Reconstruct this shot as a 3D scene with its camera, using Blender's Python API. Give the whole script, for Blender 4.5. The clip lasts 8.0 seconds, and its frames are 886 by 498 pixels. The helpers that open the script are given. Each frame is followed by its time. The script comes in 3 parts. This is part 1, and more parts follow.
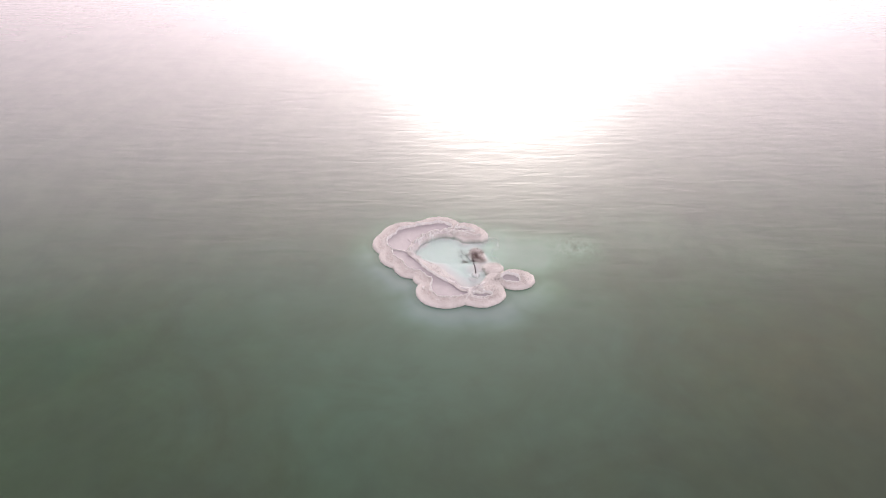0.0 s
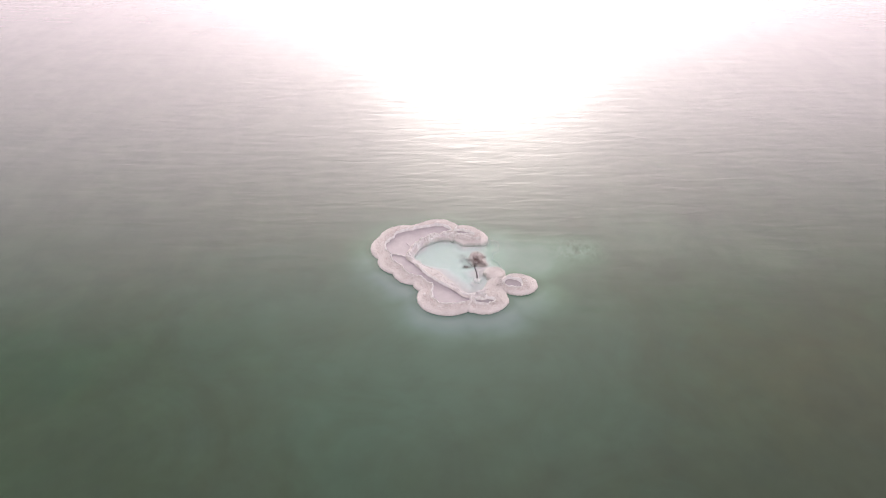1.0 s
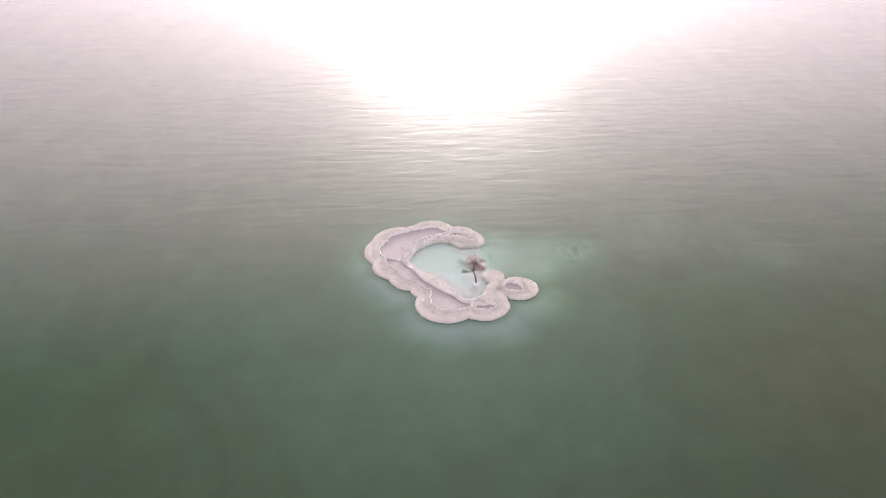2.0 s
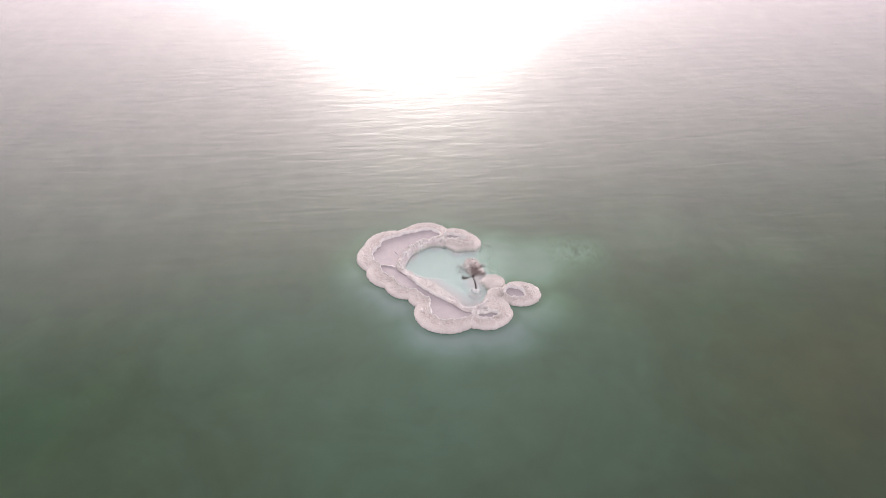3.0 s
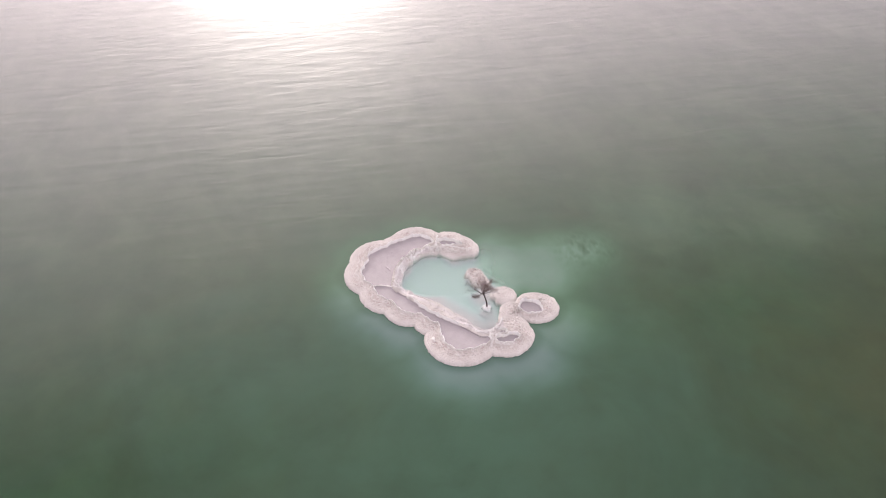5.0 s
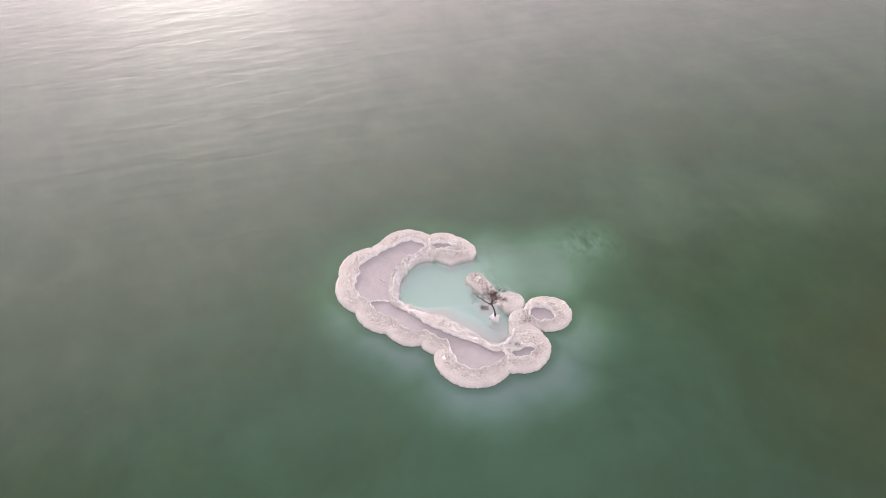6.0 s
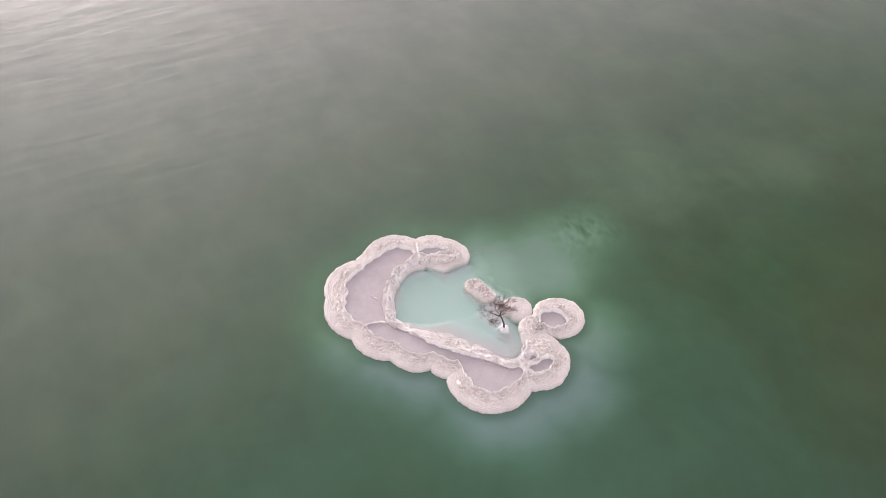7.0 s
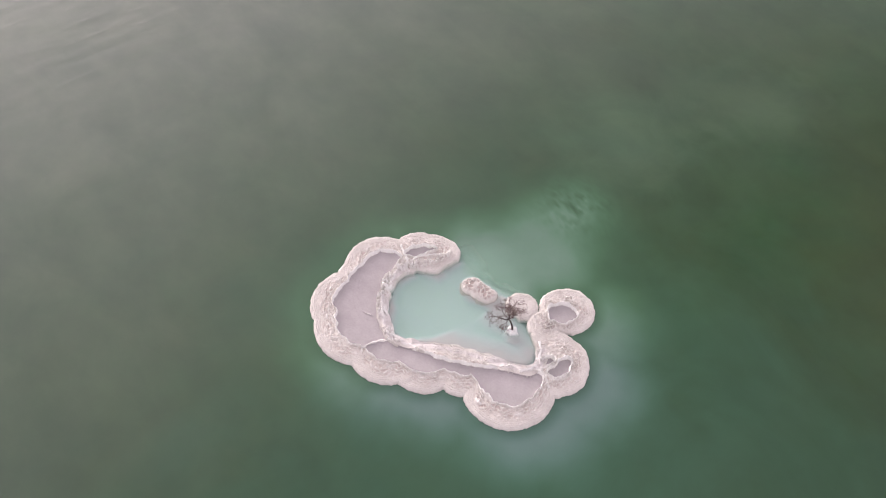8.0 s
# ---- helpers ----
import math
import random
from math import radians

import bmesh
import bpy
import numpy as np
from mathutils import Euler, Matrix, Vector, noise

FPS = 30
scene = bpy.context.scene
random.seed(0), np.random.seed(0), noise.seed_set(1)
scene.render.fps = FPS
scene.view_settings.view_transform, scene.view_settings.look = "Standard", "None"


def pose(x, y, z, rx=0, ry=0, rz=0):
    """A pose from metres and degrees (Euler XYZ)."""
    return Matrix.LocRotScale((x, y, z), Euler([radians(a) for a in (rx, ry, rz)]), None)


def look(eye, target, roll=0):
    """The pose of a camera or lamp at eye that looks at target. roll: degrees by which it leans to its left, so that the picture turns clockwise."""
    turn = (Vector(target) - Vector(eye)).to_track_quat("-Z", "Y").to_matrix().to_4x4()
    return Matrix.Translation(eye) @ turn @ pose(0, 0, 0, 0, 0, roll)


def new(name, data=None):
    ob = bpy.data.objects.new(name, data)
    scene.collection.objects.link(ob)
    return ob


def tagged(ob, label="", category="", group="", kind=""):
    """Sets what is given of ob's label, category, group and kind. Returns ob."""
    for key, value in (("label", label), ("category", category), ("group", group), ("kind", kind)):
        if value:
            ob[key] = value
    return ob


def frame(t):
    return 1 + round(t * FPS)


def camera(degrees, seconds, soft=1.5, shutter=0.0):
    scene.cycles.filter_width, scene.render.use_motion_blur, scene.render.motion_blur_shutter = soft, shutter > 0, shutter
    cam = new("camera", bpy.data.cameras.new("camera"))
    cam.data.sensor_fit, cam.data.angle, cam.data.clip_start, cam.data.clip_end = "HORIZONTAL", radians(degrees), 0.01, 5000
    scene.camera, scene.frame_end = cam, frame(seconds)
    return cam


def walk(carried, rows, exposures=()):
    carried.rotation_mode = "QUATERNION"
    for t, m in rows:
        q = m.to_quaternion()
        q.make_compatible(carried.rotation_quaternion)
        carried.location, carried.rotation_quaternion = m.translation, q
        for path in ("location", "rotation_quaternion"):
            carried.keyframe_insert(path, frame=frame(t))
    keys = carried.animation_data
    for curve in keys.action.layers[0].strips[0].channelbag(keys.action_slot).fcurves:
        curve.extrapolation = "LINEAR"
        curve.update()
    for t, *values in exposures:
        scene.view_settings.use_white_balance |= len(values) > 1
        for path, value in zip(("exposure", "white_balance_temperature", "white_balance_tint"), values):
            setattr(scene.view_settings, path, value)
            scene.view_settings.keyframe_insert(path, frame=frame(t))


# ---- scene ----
cam = camera(54.0, 8.0, soft=1.1)
# seconds, eye in metres, heading and tilt in degrees
ROWS = [
    (0.0, 0.818, -64.716, 38.035, 0.56, -29.40),
    (0.5, 0.113, -63.768, 38.371, 0.00, -29.81),
    (1.0, -0.647, -62.722, 38.614, -0.73, -30.25),
    (1.5, -1.552, -61.477, 38.772, -1.69, -30.73),
    (3.0, -4.785, -56.356, 39.023, -5.42, -32.53),
    (3.5, -6.124, -54.010, 39.222, -7.06, -33.48),
    (4.0, -7.636, -51.378, 39.457, -8.93, -34.59),
    (4.5, -9.145, -48.456, 39.657, -11.07, -35.83),
    (6.0, -13.621, -37.860, 40.065, -19.77, -40.75),
    (6.5, -14.896, -33.758, 40.092, -23.54, -42.70),
    (7.0, -15.813, -29.496, 40.154, -27.79, -45.02),
    (7.5, -16.324, -25.363, 40.258, -32.26, -47.59),
    (8.0, -16.519, -21.348, 40.269, -36.70, -50.34),
]
walk(cam, [(t, pose(x, y, z, 90 + tilt, 0, yaw)) for t, x, y, z, yaw, tilt in ROWS],
     exposures=[(0.0, 0.0), (4.0, 0.02), (6.0, 0.12), (7.0, 0.12), (8.0, 0.05)])

# ---- light: low sun in thick haze, mirrored by the sea ----
SUN_UP, SUN_SIDE = radians(12.0), radians(3.8)
SUN_DIR = Vector((math.sin(SUN_SIDE) * math.cos(SUN_UP), math.cos(SUN_SIDE) * math.cos(SUN_UP), math.sin(SUN_UP)))
SKY_STRENGTH, SUN_STRENGTH = 0.140, 1.1

world = bpy.data.worlds.new("hazy_sky")
scene.world = world
world.use_nodes = True
wn, wl = world.node_tree.nodes, world.node_tree.links
sky = wn.new("ShaderNodeTexSky")
sky.sky_type, sky.sun_disc = "NISHITA", False
sky.sun_elevation, sky.sun_rotation = SUN_UP, SUN_SIDE
sky.air_density, sky.dust_density, sky.ozone_density = 1.0, 6.0, 1.0
grey = wn.new("ShaderNodeHueSaturation")
grey.inputs["Saturation"].default_value = 0.25
wl.new(sky.outputs["Color"], grey.inputs["Color"])


def world_math(op, a, b=0.0):
    m = wn.new("ShaderNodeMath")
    m.operation = op
    for k, v in enumerate((a, b)):
        if isinstance(v, (int, float)):
            m.inputs[k].default_value = v
        else:
            wl.new(v, m.inputs[k])
    return m.outputs["Value"]


def world_mix(a, b, fac, blend):
    m = wn.new("ShaderNodeMix")
    m.data_type, m.blend_type, m.clamp_factor = "RGBA", blend, False
    for key, v in (("A", a), ("B", b), ("Factor", fac)):
        if isinstance(v, (int, float)):
            m.inputs[key].default_value = v
        elif isinstance(v, tuple):
            m.inputs[key].default_value = (*v, 1)
        else:
            wl.new(v, m.inputs[key])
    return m.outputs["Result"]


# thick haze: an even veil, brighter to the horizon, with a wide bright ring of scattered light round the sun
way = wn.new("ShaderNodeTexCoord").outputs["Generated"]
dot = wn.new("ShaderNodeVectorMath")
dot.operation = "DOT_PRODUCT"
wl.new(way, dot.inputs[0])
dot.inputs[1].default_value = SUN_DIR
off = world_math("SUBTRACT", 1.0, dot.outputs["Value"])
near = world_math("MULTIPLY", world_math("EXPONENT", world_math("MULTIPLY", off, -1 / radians(8.5) ** 2)), 29.0)
wide = world_math("MULTIPLY", world_math("EXPONENT", world_math("MULTIPLY", off, -1 / radians(20.5) ** 2)), 31.5)
rise = wn.new("ShaderNodeSeparateXYZ")
wl.new(way, rise.inputs["Vector"])
low = world_math("MULTIPLY", world_math("EXPONENT", world_math("MULTIPLY", world_math("ABSOLUTE", rise.outputs["Z"]), -2.7)), 11.5)
veil = world_mix(grey.outputs["Color"], (5.4, 4.68, 5.4), 0.85, "MIX")
veil = world_mix(veil, (1.02, 0.79, 0.91), low, "ADD")
veil = world_mix(veil, (1.04, 0.815, 0.87), wide, "ADD")
veil = world_mix(veil, (1.0, 0.93, 0.82), near, "ADD")
wl.new(veil, wn["Background"].inputs["Color"])
wn["Background"].inputs["Strength"].default_value = SKY_STRENGTH

sun_data = bpy.data.lights.new("sun", "SUN")
sun_data.energy, sun_data.angle, sun_data.color = SUN_STRENGTH, radians(14), (1.0, 0.92, 0.84)
sun = new("sun", sun_data)
sun.matrix_world = look(SUN_DIR * 300, (0, 0, 0))


# ---- materials ----
class Nodes:
    """A material and short calls that add nodes to it."""

    def __init__(self, name):
        self.mat = bpy.data.materials.new(name)
        self.mat.use_nodes = True
        self.tree = self.mat.node_tree
        self.bsdf = self.tree.nodes["Principled BSDF"]
        self.out = self.tree.nodes["Material Output"]
        self.place = self.add("ShaderNodeNewGeometry").outputs["Position"]

    def add(self, kind):
        return self.tree.nodes.new(kind)

    def link(self, a, b):
        self.tree.links.new(a, b)

    def noise(self, scale, detail=4.0, rough=0.55, stretch=(1, 1, 1), twist=0.0, distort=0.0):
        m = self.add("ShaderNodeMapping")
        m.inputs["Scale"].default_value = stretch
        m.inputs["Rotation"].default_value = (0, 0, twist)
        self.link(self.place, m.inputs["Vector"])
        n = self.add("ShaderNodeTexNoise")
        n.inputs["Scale"].default_value, n.inputs["Detail"].default_value = scale, detail
        n.inputs["Roughness"].default_value, n.inputs["Distortion"].default_value = rough, distort
        self.link(m.outputs["Vector"], n.inputs["Vector"])
        return n.outputs["Fac"]

    def ramp(self, fac, *stops):
        r = self.add("ShaderNodeValToRGB")
        while len(r.color_ramp.elements) < len(stops):
            r.color_ramp.elements.new(0.5)
        for e, (at, c) in zip(r.color_ramp.elements, stops):
            e.position, e.color = at, (*c, 1) if len(c) == 3 else c
        self.link(fac, r.inputs["Fac"])
        return r.outputs["Color"]

    def mix(self, a, b, fac, blend="MIX"):
        m = self.add("ShaderNodeMix")
        m.data_type, m.blend_type = "RGBA", blend
        for key, v in (("A", a), ("B", b), ("Factor", fac)):
            if isinstance(v, (int, float)):
                m.inputs[key].default_value = v
            elif isinstance(v, tuple):
                m.inputs[key].default_value = (*v, 1)
            else:
                self.link(v, m.inputs[key])
        return m.outputs["Result"]

    def math(self, op, a, b=0.0):
        m = self.add("ShaderNodeMath")
        m.operation = op
        for i, v in enumerate((a, b)):
            if isinstance(v, (int, float)):
                m.inputs[i].default_value = v
            else:
                self.link(v, m.inputs[i])
        return m.outputs["Value"]

    def bump(self, height, distance, strength=1.0, under=None):
        b = self.add("ShaderNodeBump")
        b.inputs["Distance"].default_value, b.inputs["Strength"].default_value = distance, strength
        self.link(height, b.inputs["Height"])
        if under is not None:
            self.link(under, b.inputs["Normal"])
        return b.outputs["Normal"]


def salt_material(name, dark, pale, rough, grain, wet=0.0, silt_shade=None):
    """Salt crust; its hollows are coloured by beige sediment and painted shade, its lips whitened as if lit."""
    n = Nodes(name)
    big, fine = n.noise(0.9, 5), n.noise(9.0, 6, 0.7)
    tint = n.mix(n.ramp(big, (0.3, dark), (0.68, pale)), n.ramp(fine, (0.3, dark), (0.7, pale)), 0.4)
    if silt_shade:
        lies = n.add("ShaderNodeAttribute")
        lies.attribute_name = "silt_shade"
        # hollow tone is sediment plus painted shade; white stands for lit crests
        dirt_shade = n.math("MULTIPLY", n.math("MAXIMUM", lies.outputs["Fac"], 0.0), n.math("ADD", n.math("MULTIPLY", fine, 0.8), 0.45))
        lit_crest = n.math("MAXIMUM", n.math("MULTIPLY", lies.outputs["Fac"], -1.0), 0.0)
        tint = n.mix(n.mix(tint, silt_shade, dirt_shade), (0.80, 0.83, 0.78), lit_crest)
    n.link(tint, n.bsdf.inputs["Base Color"])
    n.bsdf.inputs["Roughness"].default_value = rough
    n.bsdf.inputs["Specular IOR Level"].default_value = 0.2 + wet
    crumbs = n.bump(n.noise(28.0, 5, 0.7), grain, 0.7)
    n.link(n.bump(fine, grain * 2.5, 0.6, crumbs), n.bsdf.inputs["Normal"])
    return n.mat


CRUST = salt_material("beige_salt_crust", (0.515, 0.505, 0.455), (0.665, 0.665, 0.605), 0.75, 0.02, silt_shade=(0.42, 0.345, 0.295))
CREST = salt_material("white_salt_crystals", (0.52, 0.51, 0.475), (0.67, 0.668, 0.63), 0.6, 0.02, silt_shade=(0.36, 0.30, 0.28))
BRINE = salt_material("wet_pink_salt_mud", (0.325, 0.313, 0.306), (0.435, 0.42, 0.412), 0.6, 0.0004)
MOUND = salt_material("clean_white_salt", (0.60, 0.64, 0.61), (0.78, 0.82, 0.78), 0.55, 0.015)


def bark_material(name, dark, pale):
    n = Nodes(name)
    streak = n.noise(22.0, 5, 0.6, (1, 1, 0.25))
    n.link(n.ramp(streak, (0.3, dark), (0.7, pale)), n.bsdf.inputs["Base Color"])
    n.bsdf.inputs["Roughness"].default_value = 0.85
    n.link(n.bump(streak, 0.01), n.bsdf.inputs["Normal"])
    return n.mat


BARK = bark_material("dark_weathered_bark", (0.020, 0.014, 0.013), (0.07, 0.048, 0.042))
TWIG = bark_material("reddish_twigs", (0.05, 0.027, 0.023), (0.135, 0.08, 0.07))


def silt_colour(n):
    """Green silty colour with olive patches, paler near the island, greyed like haze on the far side."""
    base = n.mix(n.ramp(n.noise(0.045, 5, 0.6), (0.36, (0.007, 0.043, 0.010)), (0.64, (0.023, 0.039, 0.008))),
                 n.ramp(n.noise(0.12, 4, 0.55, distort=0.8), (0.32, (0.004, 0.034, 0.006)), (0.68, (0.017, 0.059, 0.019))), 0.5)
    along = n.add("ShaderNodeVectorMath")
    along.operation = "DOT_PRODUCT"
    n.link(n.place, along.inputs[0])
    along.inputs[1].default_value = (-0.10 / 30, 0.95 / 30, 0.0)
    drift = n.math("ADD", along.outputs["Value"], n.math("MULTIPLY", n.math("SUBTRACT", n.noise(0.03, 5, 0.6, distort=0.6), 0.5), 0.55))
    # far side greyed and paled in colour, standing in for reflected haze
    far_haze = n.ramp(n.noise(0.16, 4, 0.6, (1, 0.6, 1), 0.4, 0.8), (0.3, (0.087, 0.120, 0.091)), (0.7, (0.107, 0.138, 0.108)))
    base = n.mix(base, far_haze, n.ramp(n.math("ADD", n.math("MULTIPLY", drift, 0.5), 0.3), (0.16, (0, 0, 0)), (0.44, (0.42, 0.42, 0.42)), (0.80, (1, 1, 1))))
    # paler teal round a point south of the island, fading outwards
    from_pale = n.add("ShaderNodeVectorMath")
    from_pale.operation = "DISTANCE"
    n.link(n.place, from_pale.inputs[0])
    from_pale.inputs[1].default_value = (0.0, -9.0, 0.0)
    reach = n.math("ADD", from_pale.outputs["Value"], n.math("MULTIPLY", n.math("SUBTRACT", n.noise(0.10, 5, 0.6, distort=1.2), 0.5), 26.0))
    # an ochre bank of silt to the south-east, faint pale drifts to the east
    for (px, py), size, tint, most in (((26.0, -17.0), 16.0, (0.050, 0.056, 0.014), 0.45), ((19.0, 5.5), 7.0, (0.080, 0.140, 0.082), 0.40), ((29.0, 3.0), 6.0, (0.080, 0.130, 0.080), 0.30)):
        away = n.add("ShaderNodeVectorMath")
        away.operation = "DISTANCE"
        n.link(n.place, away.inputs[0])
        away.inputs[1].default_value = (px, py, 0.0)
        off = n.math("ADD", away.outputs["Value"], n.math("MULTIPLY", n.math("SUBTRACT", n.noise(1.9 / size, 5, 0.6, distort=0.9), 0.5), size))
        base = n.mix(base, tint, n.ramp(n.math("MULTIPLY", off, 1 / size), (0.15, (most, most, most)), (0.55, (0.45 * most, 0.45 * most, 0.45 * most)), (0.9, (0, 0, 0))))
    # dull olive silt on the outer side
    south = n.math("SUBTRACT", n.math("MULTIPLY", n.noise(0.05, 4, 0.6, distort=0.5), 0.9), along.outputs["Value"])
    base = n.mix(base, (0.022, 0.034, 0.017), n.ramp(n.math("MULTIPLY", south, 0.5), (0.32, (0, 0, 0)), (0.72, (0.75, 0.75, 0.75))))
    base = n.mix(base, n.ramp(n.noise(0.26, 5, 0.6, (1, 0.7, 1), 0.3, 0.2), (0.3, (0.86, 0.88, 0.90)), (0.7, (1.14, 1.11, 1.08))), 1.0, "MULTIPLY")
    return n.mix(base, (0.036, 0.103, 0.059), n.ramp(n.math("MULTIPLY", reach, 1 / 31.0), (0.05, (0.62, 0.62, 0.62)), (0.40, (0.28, 0.28, 0.28)), (0.75, (0, 0, 0))))


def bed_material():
    """Pale salt near the surface, then silty green; the water's depth tint is put into the colour."""
    n = Nodes("salt_silt_depth_tint")
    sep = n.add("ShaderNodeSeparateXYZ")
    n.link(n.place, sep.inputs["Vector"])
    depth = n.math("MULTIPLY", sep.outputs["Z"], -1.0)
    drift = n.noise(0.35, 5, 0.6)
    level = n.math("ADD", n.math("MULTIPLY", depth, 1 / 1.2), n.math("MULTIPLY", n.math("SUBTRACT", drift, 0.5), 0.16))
    # salt fades with depth: light lost in the water, put into colour
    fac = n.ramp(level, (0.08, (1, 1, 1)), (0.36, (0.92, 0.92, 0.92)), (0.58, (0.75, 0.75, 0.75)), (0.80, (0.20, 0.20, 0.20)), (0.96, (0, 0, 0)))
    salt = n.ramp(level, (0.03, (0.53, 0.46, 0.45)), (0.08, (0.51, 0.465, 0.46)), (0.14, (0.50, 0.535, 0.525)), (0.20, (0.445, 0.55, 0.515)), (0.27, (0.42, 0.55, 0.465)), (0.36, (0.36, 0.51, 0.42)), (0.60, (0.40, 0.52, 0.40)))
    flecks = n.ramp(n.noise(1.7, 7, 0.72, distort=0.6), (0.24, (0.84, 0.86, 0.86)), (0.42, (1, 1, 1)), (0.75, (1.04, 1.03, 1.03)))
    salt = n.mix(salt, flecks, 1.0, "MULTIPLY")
    # bed brightened to make up for light the water sheet takes
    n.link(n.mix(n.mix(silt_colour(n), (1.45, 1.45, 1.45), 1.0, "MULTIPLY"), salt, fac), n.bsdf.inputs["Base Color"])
    n.bsdf.inputs["Roughness"].default_value = 0.9
    return n.mat


def water_material():
    """Green brine, clear over the shelf and cloudy further out, with a mirror skin and low ripples."""
    n = Nodes("cloudy_green_brine")
    swell = n.noise(0.72, 2, 0.5, (0.25, 1, 1), 0.06, 0.4)
    cross = n.noise(1.05, 2, 0.5, (0.30, 1, 1), -0.15, 0.35)
    chop = n.noise(2.4, 3, 0.5, (0.4, 1, 1), -0.6, 0.3)
    patch = n.ramp(n.noise(0.05, 3), (0.42, (0, 0, 0)), (0.62, (1, 1, 1)))
    # ripples fade towards the near side, flattened to suit the camera's view
    spot = n.add("ShaderNodeSeparateXYZ")
    n.link(n.place, spot.inputs["Vector"])
    along = n.math("ADD", spot.outputs["Y"], n.math("MULTIPLY", n.math("SUBTRACT", n.noise(0.06, 3), 0.5), 20.0))
    near_fade = n.ramp(n.math("ADD", n.math("MULTIPLY", along, 1 / 60.0), 0.4), (0.16, (0.16, 0.16, 0.16)), (0.52, (0.8, 0.8, 0.8)), (0.9, (1, 1, 1)))
    low = n.bump(n.math("MULTIPLY", n.math("ADD", swell, n.math("MULTIPLY", cross, 0.7)), near_fade), 0.023)
    skin = n.bump(n.math("MULTIPLY", chop, n.math("MULTIPLY", patch, near_fade)), 0.012, 1.0, low)
    deep = n.add("ShaderNodeAttribute")
    deep.attribute_name = "depth"
    murk = n.ramp(n.math("MULTIPLY", deep.outputs["Fac"], 1 / 1.2), (0.28, (0.12, 0.12, 0.12)), (0.54, (1, 1, 1)))
    cloud = n.add("ShaderNodeBsdfDiffuse")
    # half-clear water is brightened to make up for light the bed loses
    light_gain = n.add("ShaderNodeCombineColor")
    for key in ("Red", "Green", "Blue"):
        n.link(n.math("MULTIPLY", n.math("SUBTRACT", 2.0, murk), 0.5), light_gain.inputs[key])
    level = n.math("ADD", n.math("MULTIPLY", deep.outputs["Fac"], 1 / 1.2), n.math("MULTIPLY", n.math("SUBTRACT", n.noise(0.35, 5, 0.6), 0.5), 0.08))
    milk = n.ramp(level, (0.34, (0.90, 0.90, 0.90)), (0.48, (0.52, 0.52, 0.52)), (0.60, (0.37, 0.37, 0.37)), (0.76, (0.19, 0.19, 0.19)), (0.96, (0, 0, 0)))
    milky = n.ramp(level, (0.46, (0.19, 0.325, 0.245)), (0.56, (0.15, 0.305, 0.195)), (0.74, (0.11, 0.275, 0.145)))
    # bluer on the south side: rim shade and sky reflection put into colour
    rim_shade = n.ramp(level, (0.46, (0.190, 0.288, 0.280)), (0.60, (0.143, 0.258, 0.228)), (0.78, (0.10, 0.238, 0.178)))
    shore = n.math("ADD", n.math("ADD", spot.outputs["Y"], n.math("MULTIPLY", spot.outputs["X"], 0.45)), n.math("MULTIPLY", n.noise(0.2, 3), 4.0))
    southern = n.ramp(n.math("ADD", n.math("MULTIPLY", shore, -1 / 12.0), 0.5), (0.3, (0, 0, 0)), (0.7, (1, 1, 1)))
    body_tint = n.mix(silt_colour(n), n.mix(milky, rim_shade, southern), milk)
    n.link(n.mix(body_tint, n.mix(light_gain.outputs["Color"], (2, 2, 2), 1.0, "MULTIPLY"), 1.0, "MULTIPLY"), cloud.inputs["Color"])
    clear = n.add("ShaderNodeBsdfTransparent")
    clear.inputs["Color"].default_value = (0.90, 0.97, 0.955, 1)
    body = n.add("ShaderNodeMixShader")
    n.link(murk, body.inputs["Fac"])
    n.link(cloud.outputs[0], body.inputs[2])
    n.link(clear.outputs[0], body.inputs[1])
    gloss = n.add("ShaderNodeBsdfGlossy")
    n.link(n.math("ADD", n.math("MULTIPLY", murk, 0.09), 0.16), gloss.inputs["Roughness"])
    n.link(skin, gloss.inputs["Normal"])
    graze = n.add("ShaderNodeLayerWeight")
    graze.inputs["Blend"].default_value = 0.5
    n.link(skin, graze.inputs["Normal"])
    shine = n.math("ADD", n.math("MULTIPLY", n.math("POWER", graze.outputs["Facing"], 5.0), 0.97), 0.028)
    top = n.add("ShaderNodeMixShader")
    n.link(shine, top.inputs["Fac"])
    n.link(body.outputs[0], top.inputs[1])
    n.link(gloss.outputs[0], top.inputs[2])
    n.link(top.outputs[0], n.out.inputs["Surface"])
    return n.mat


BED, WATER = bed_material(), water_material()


# ---- shape helpers ----
TABLE = np.random.RandomState(7).permutation(512)
ANGLES = np.random.RandomState(8).rand(512) * 2 * np.pi


def grain2(x, y, scale, seed=0):
    """Smooth noise from about -0.7 to 0.7, with lumps of 1 / scale metres."""
    x, y = x * scale + 37.1 * seed, y * scale - 19.7 * seed
    xi, yi = np.floor(x).astype(int), np.floor(y).astype(int)
    xf, yf = x - xi, y - yi
    u, v = xf ** 3 * (xf * (6 * xf - 15) + 10), yf ** 3 * (yf * (6 * yf - 15) + 10)

    def corner(i, j):
        a = ANGLES[TABLE[(TABLE[(xi + i) % 512] + yi + j) % 512]]
        return np.cos(a) * (xf - i) + np.sin(a) * (yf - j)

    low = corner(0, 0) * (1 - u) + corner(1, 0) * u
    high = corner(0, 1) * (1 - u) + corner(1, 1) * u
    return low * (1 - v) + high * v


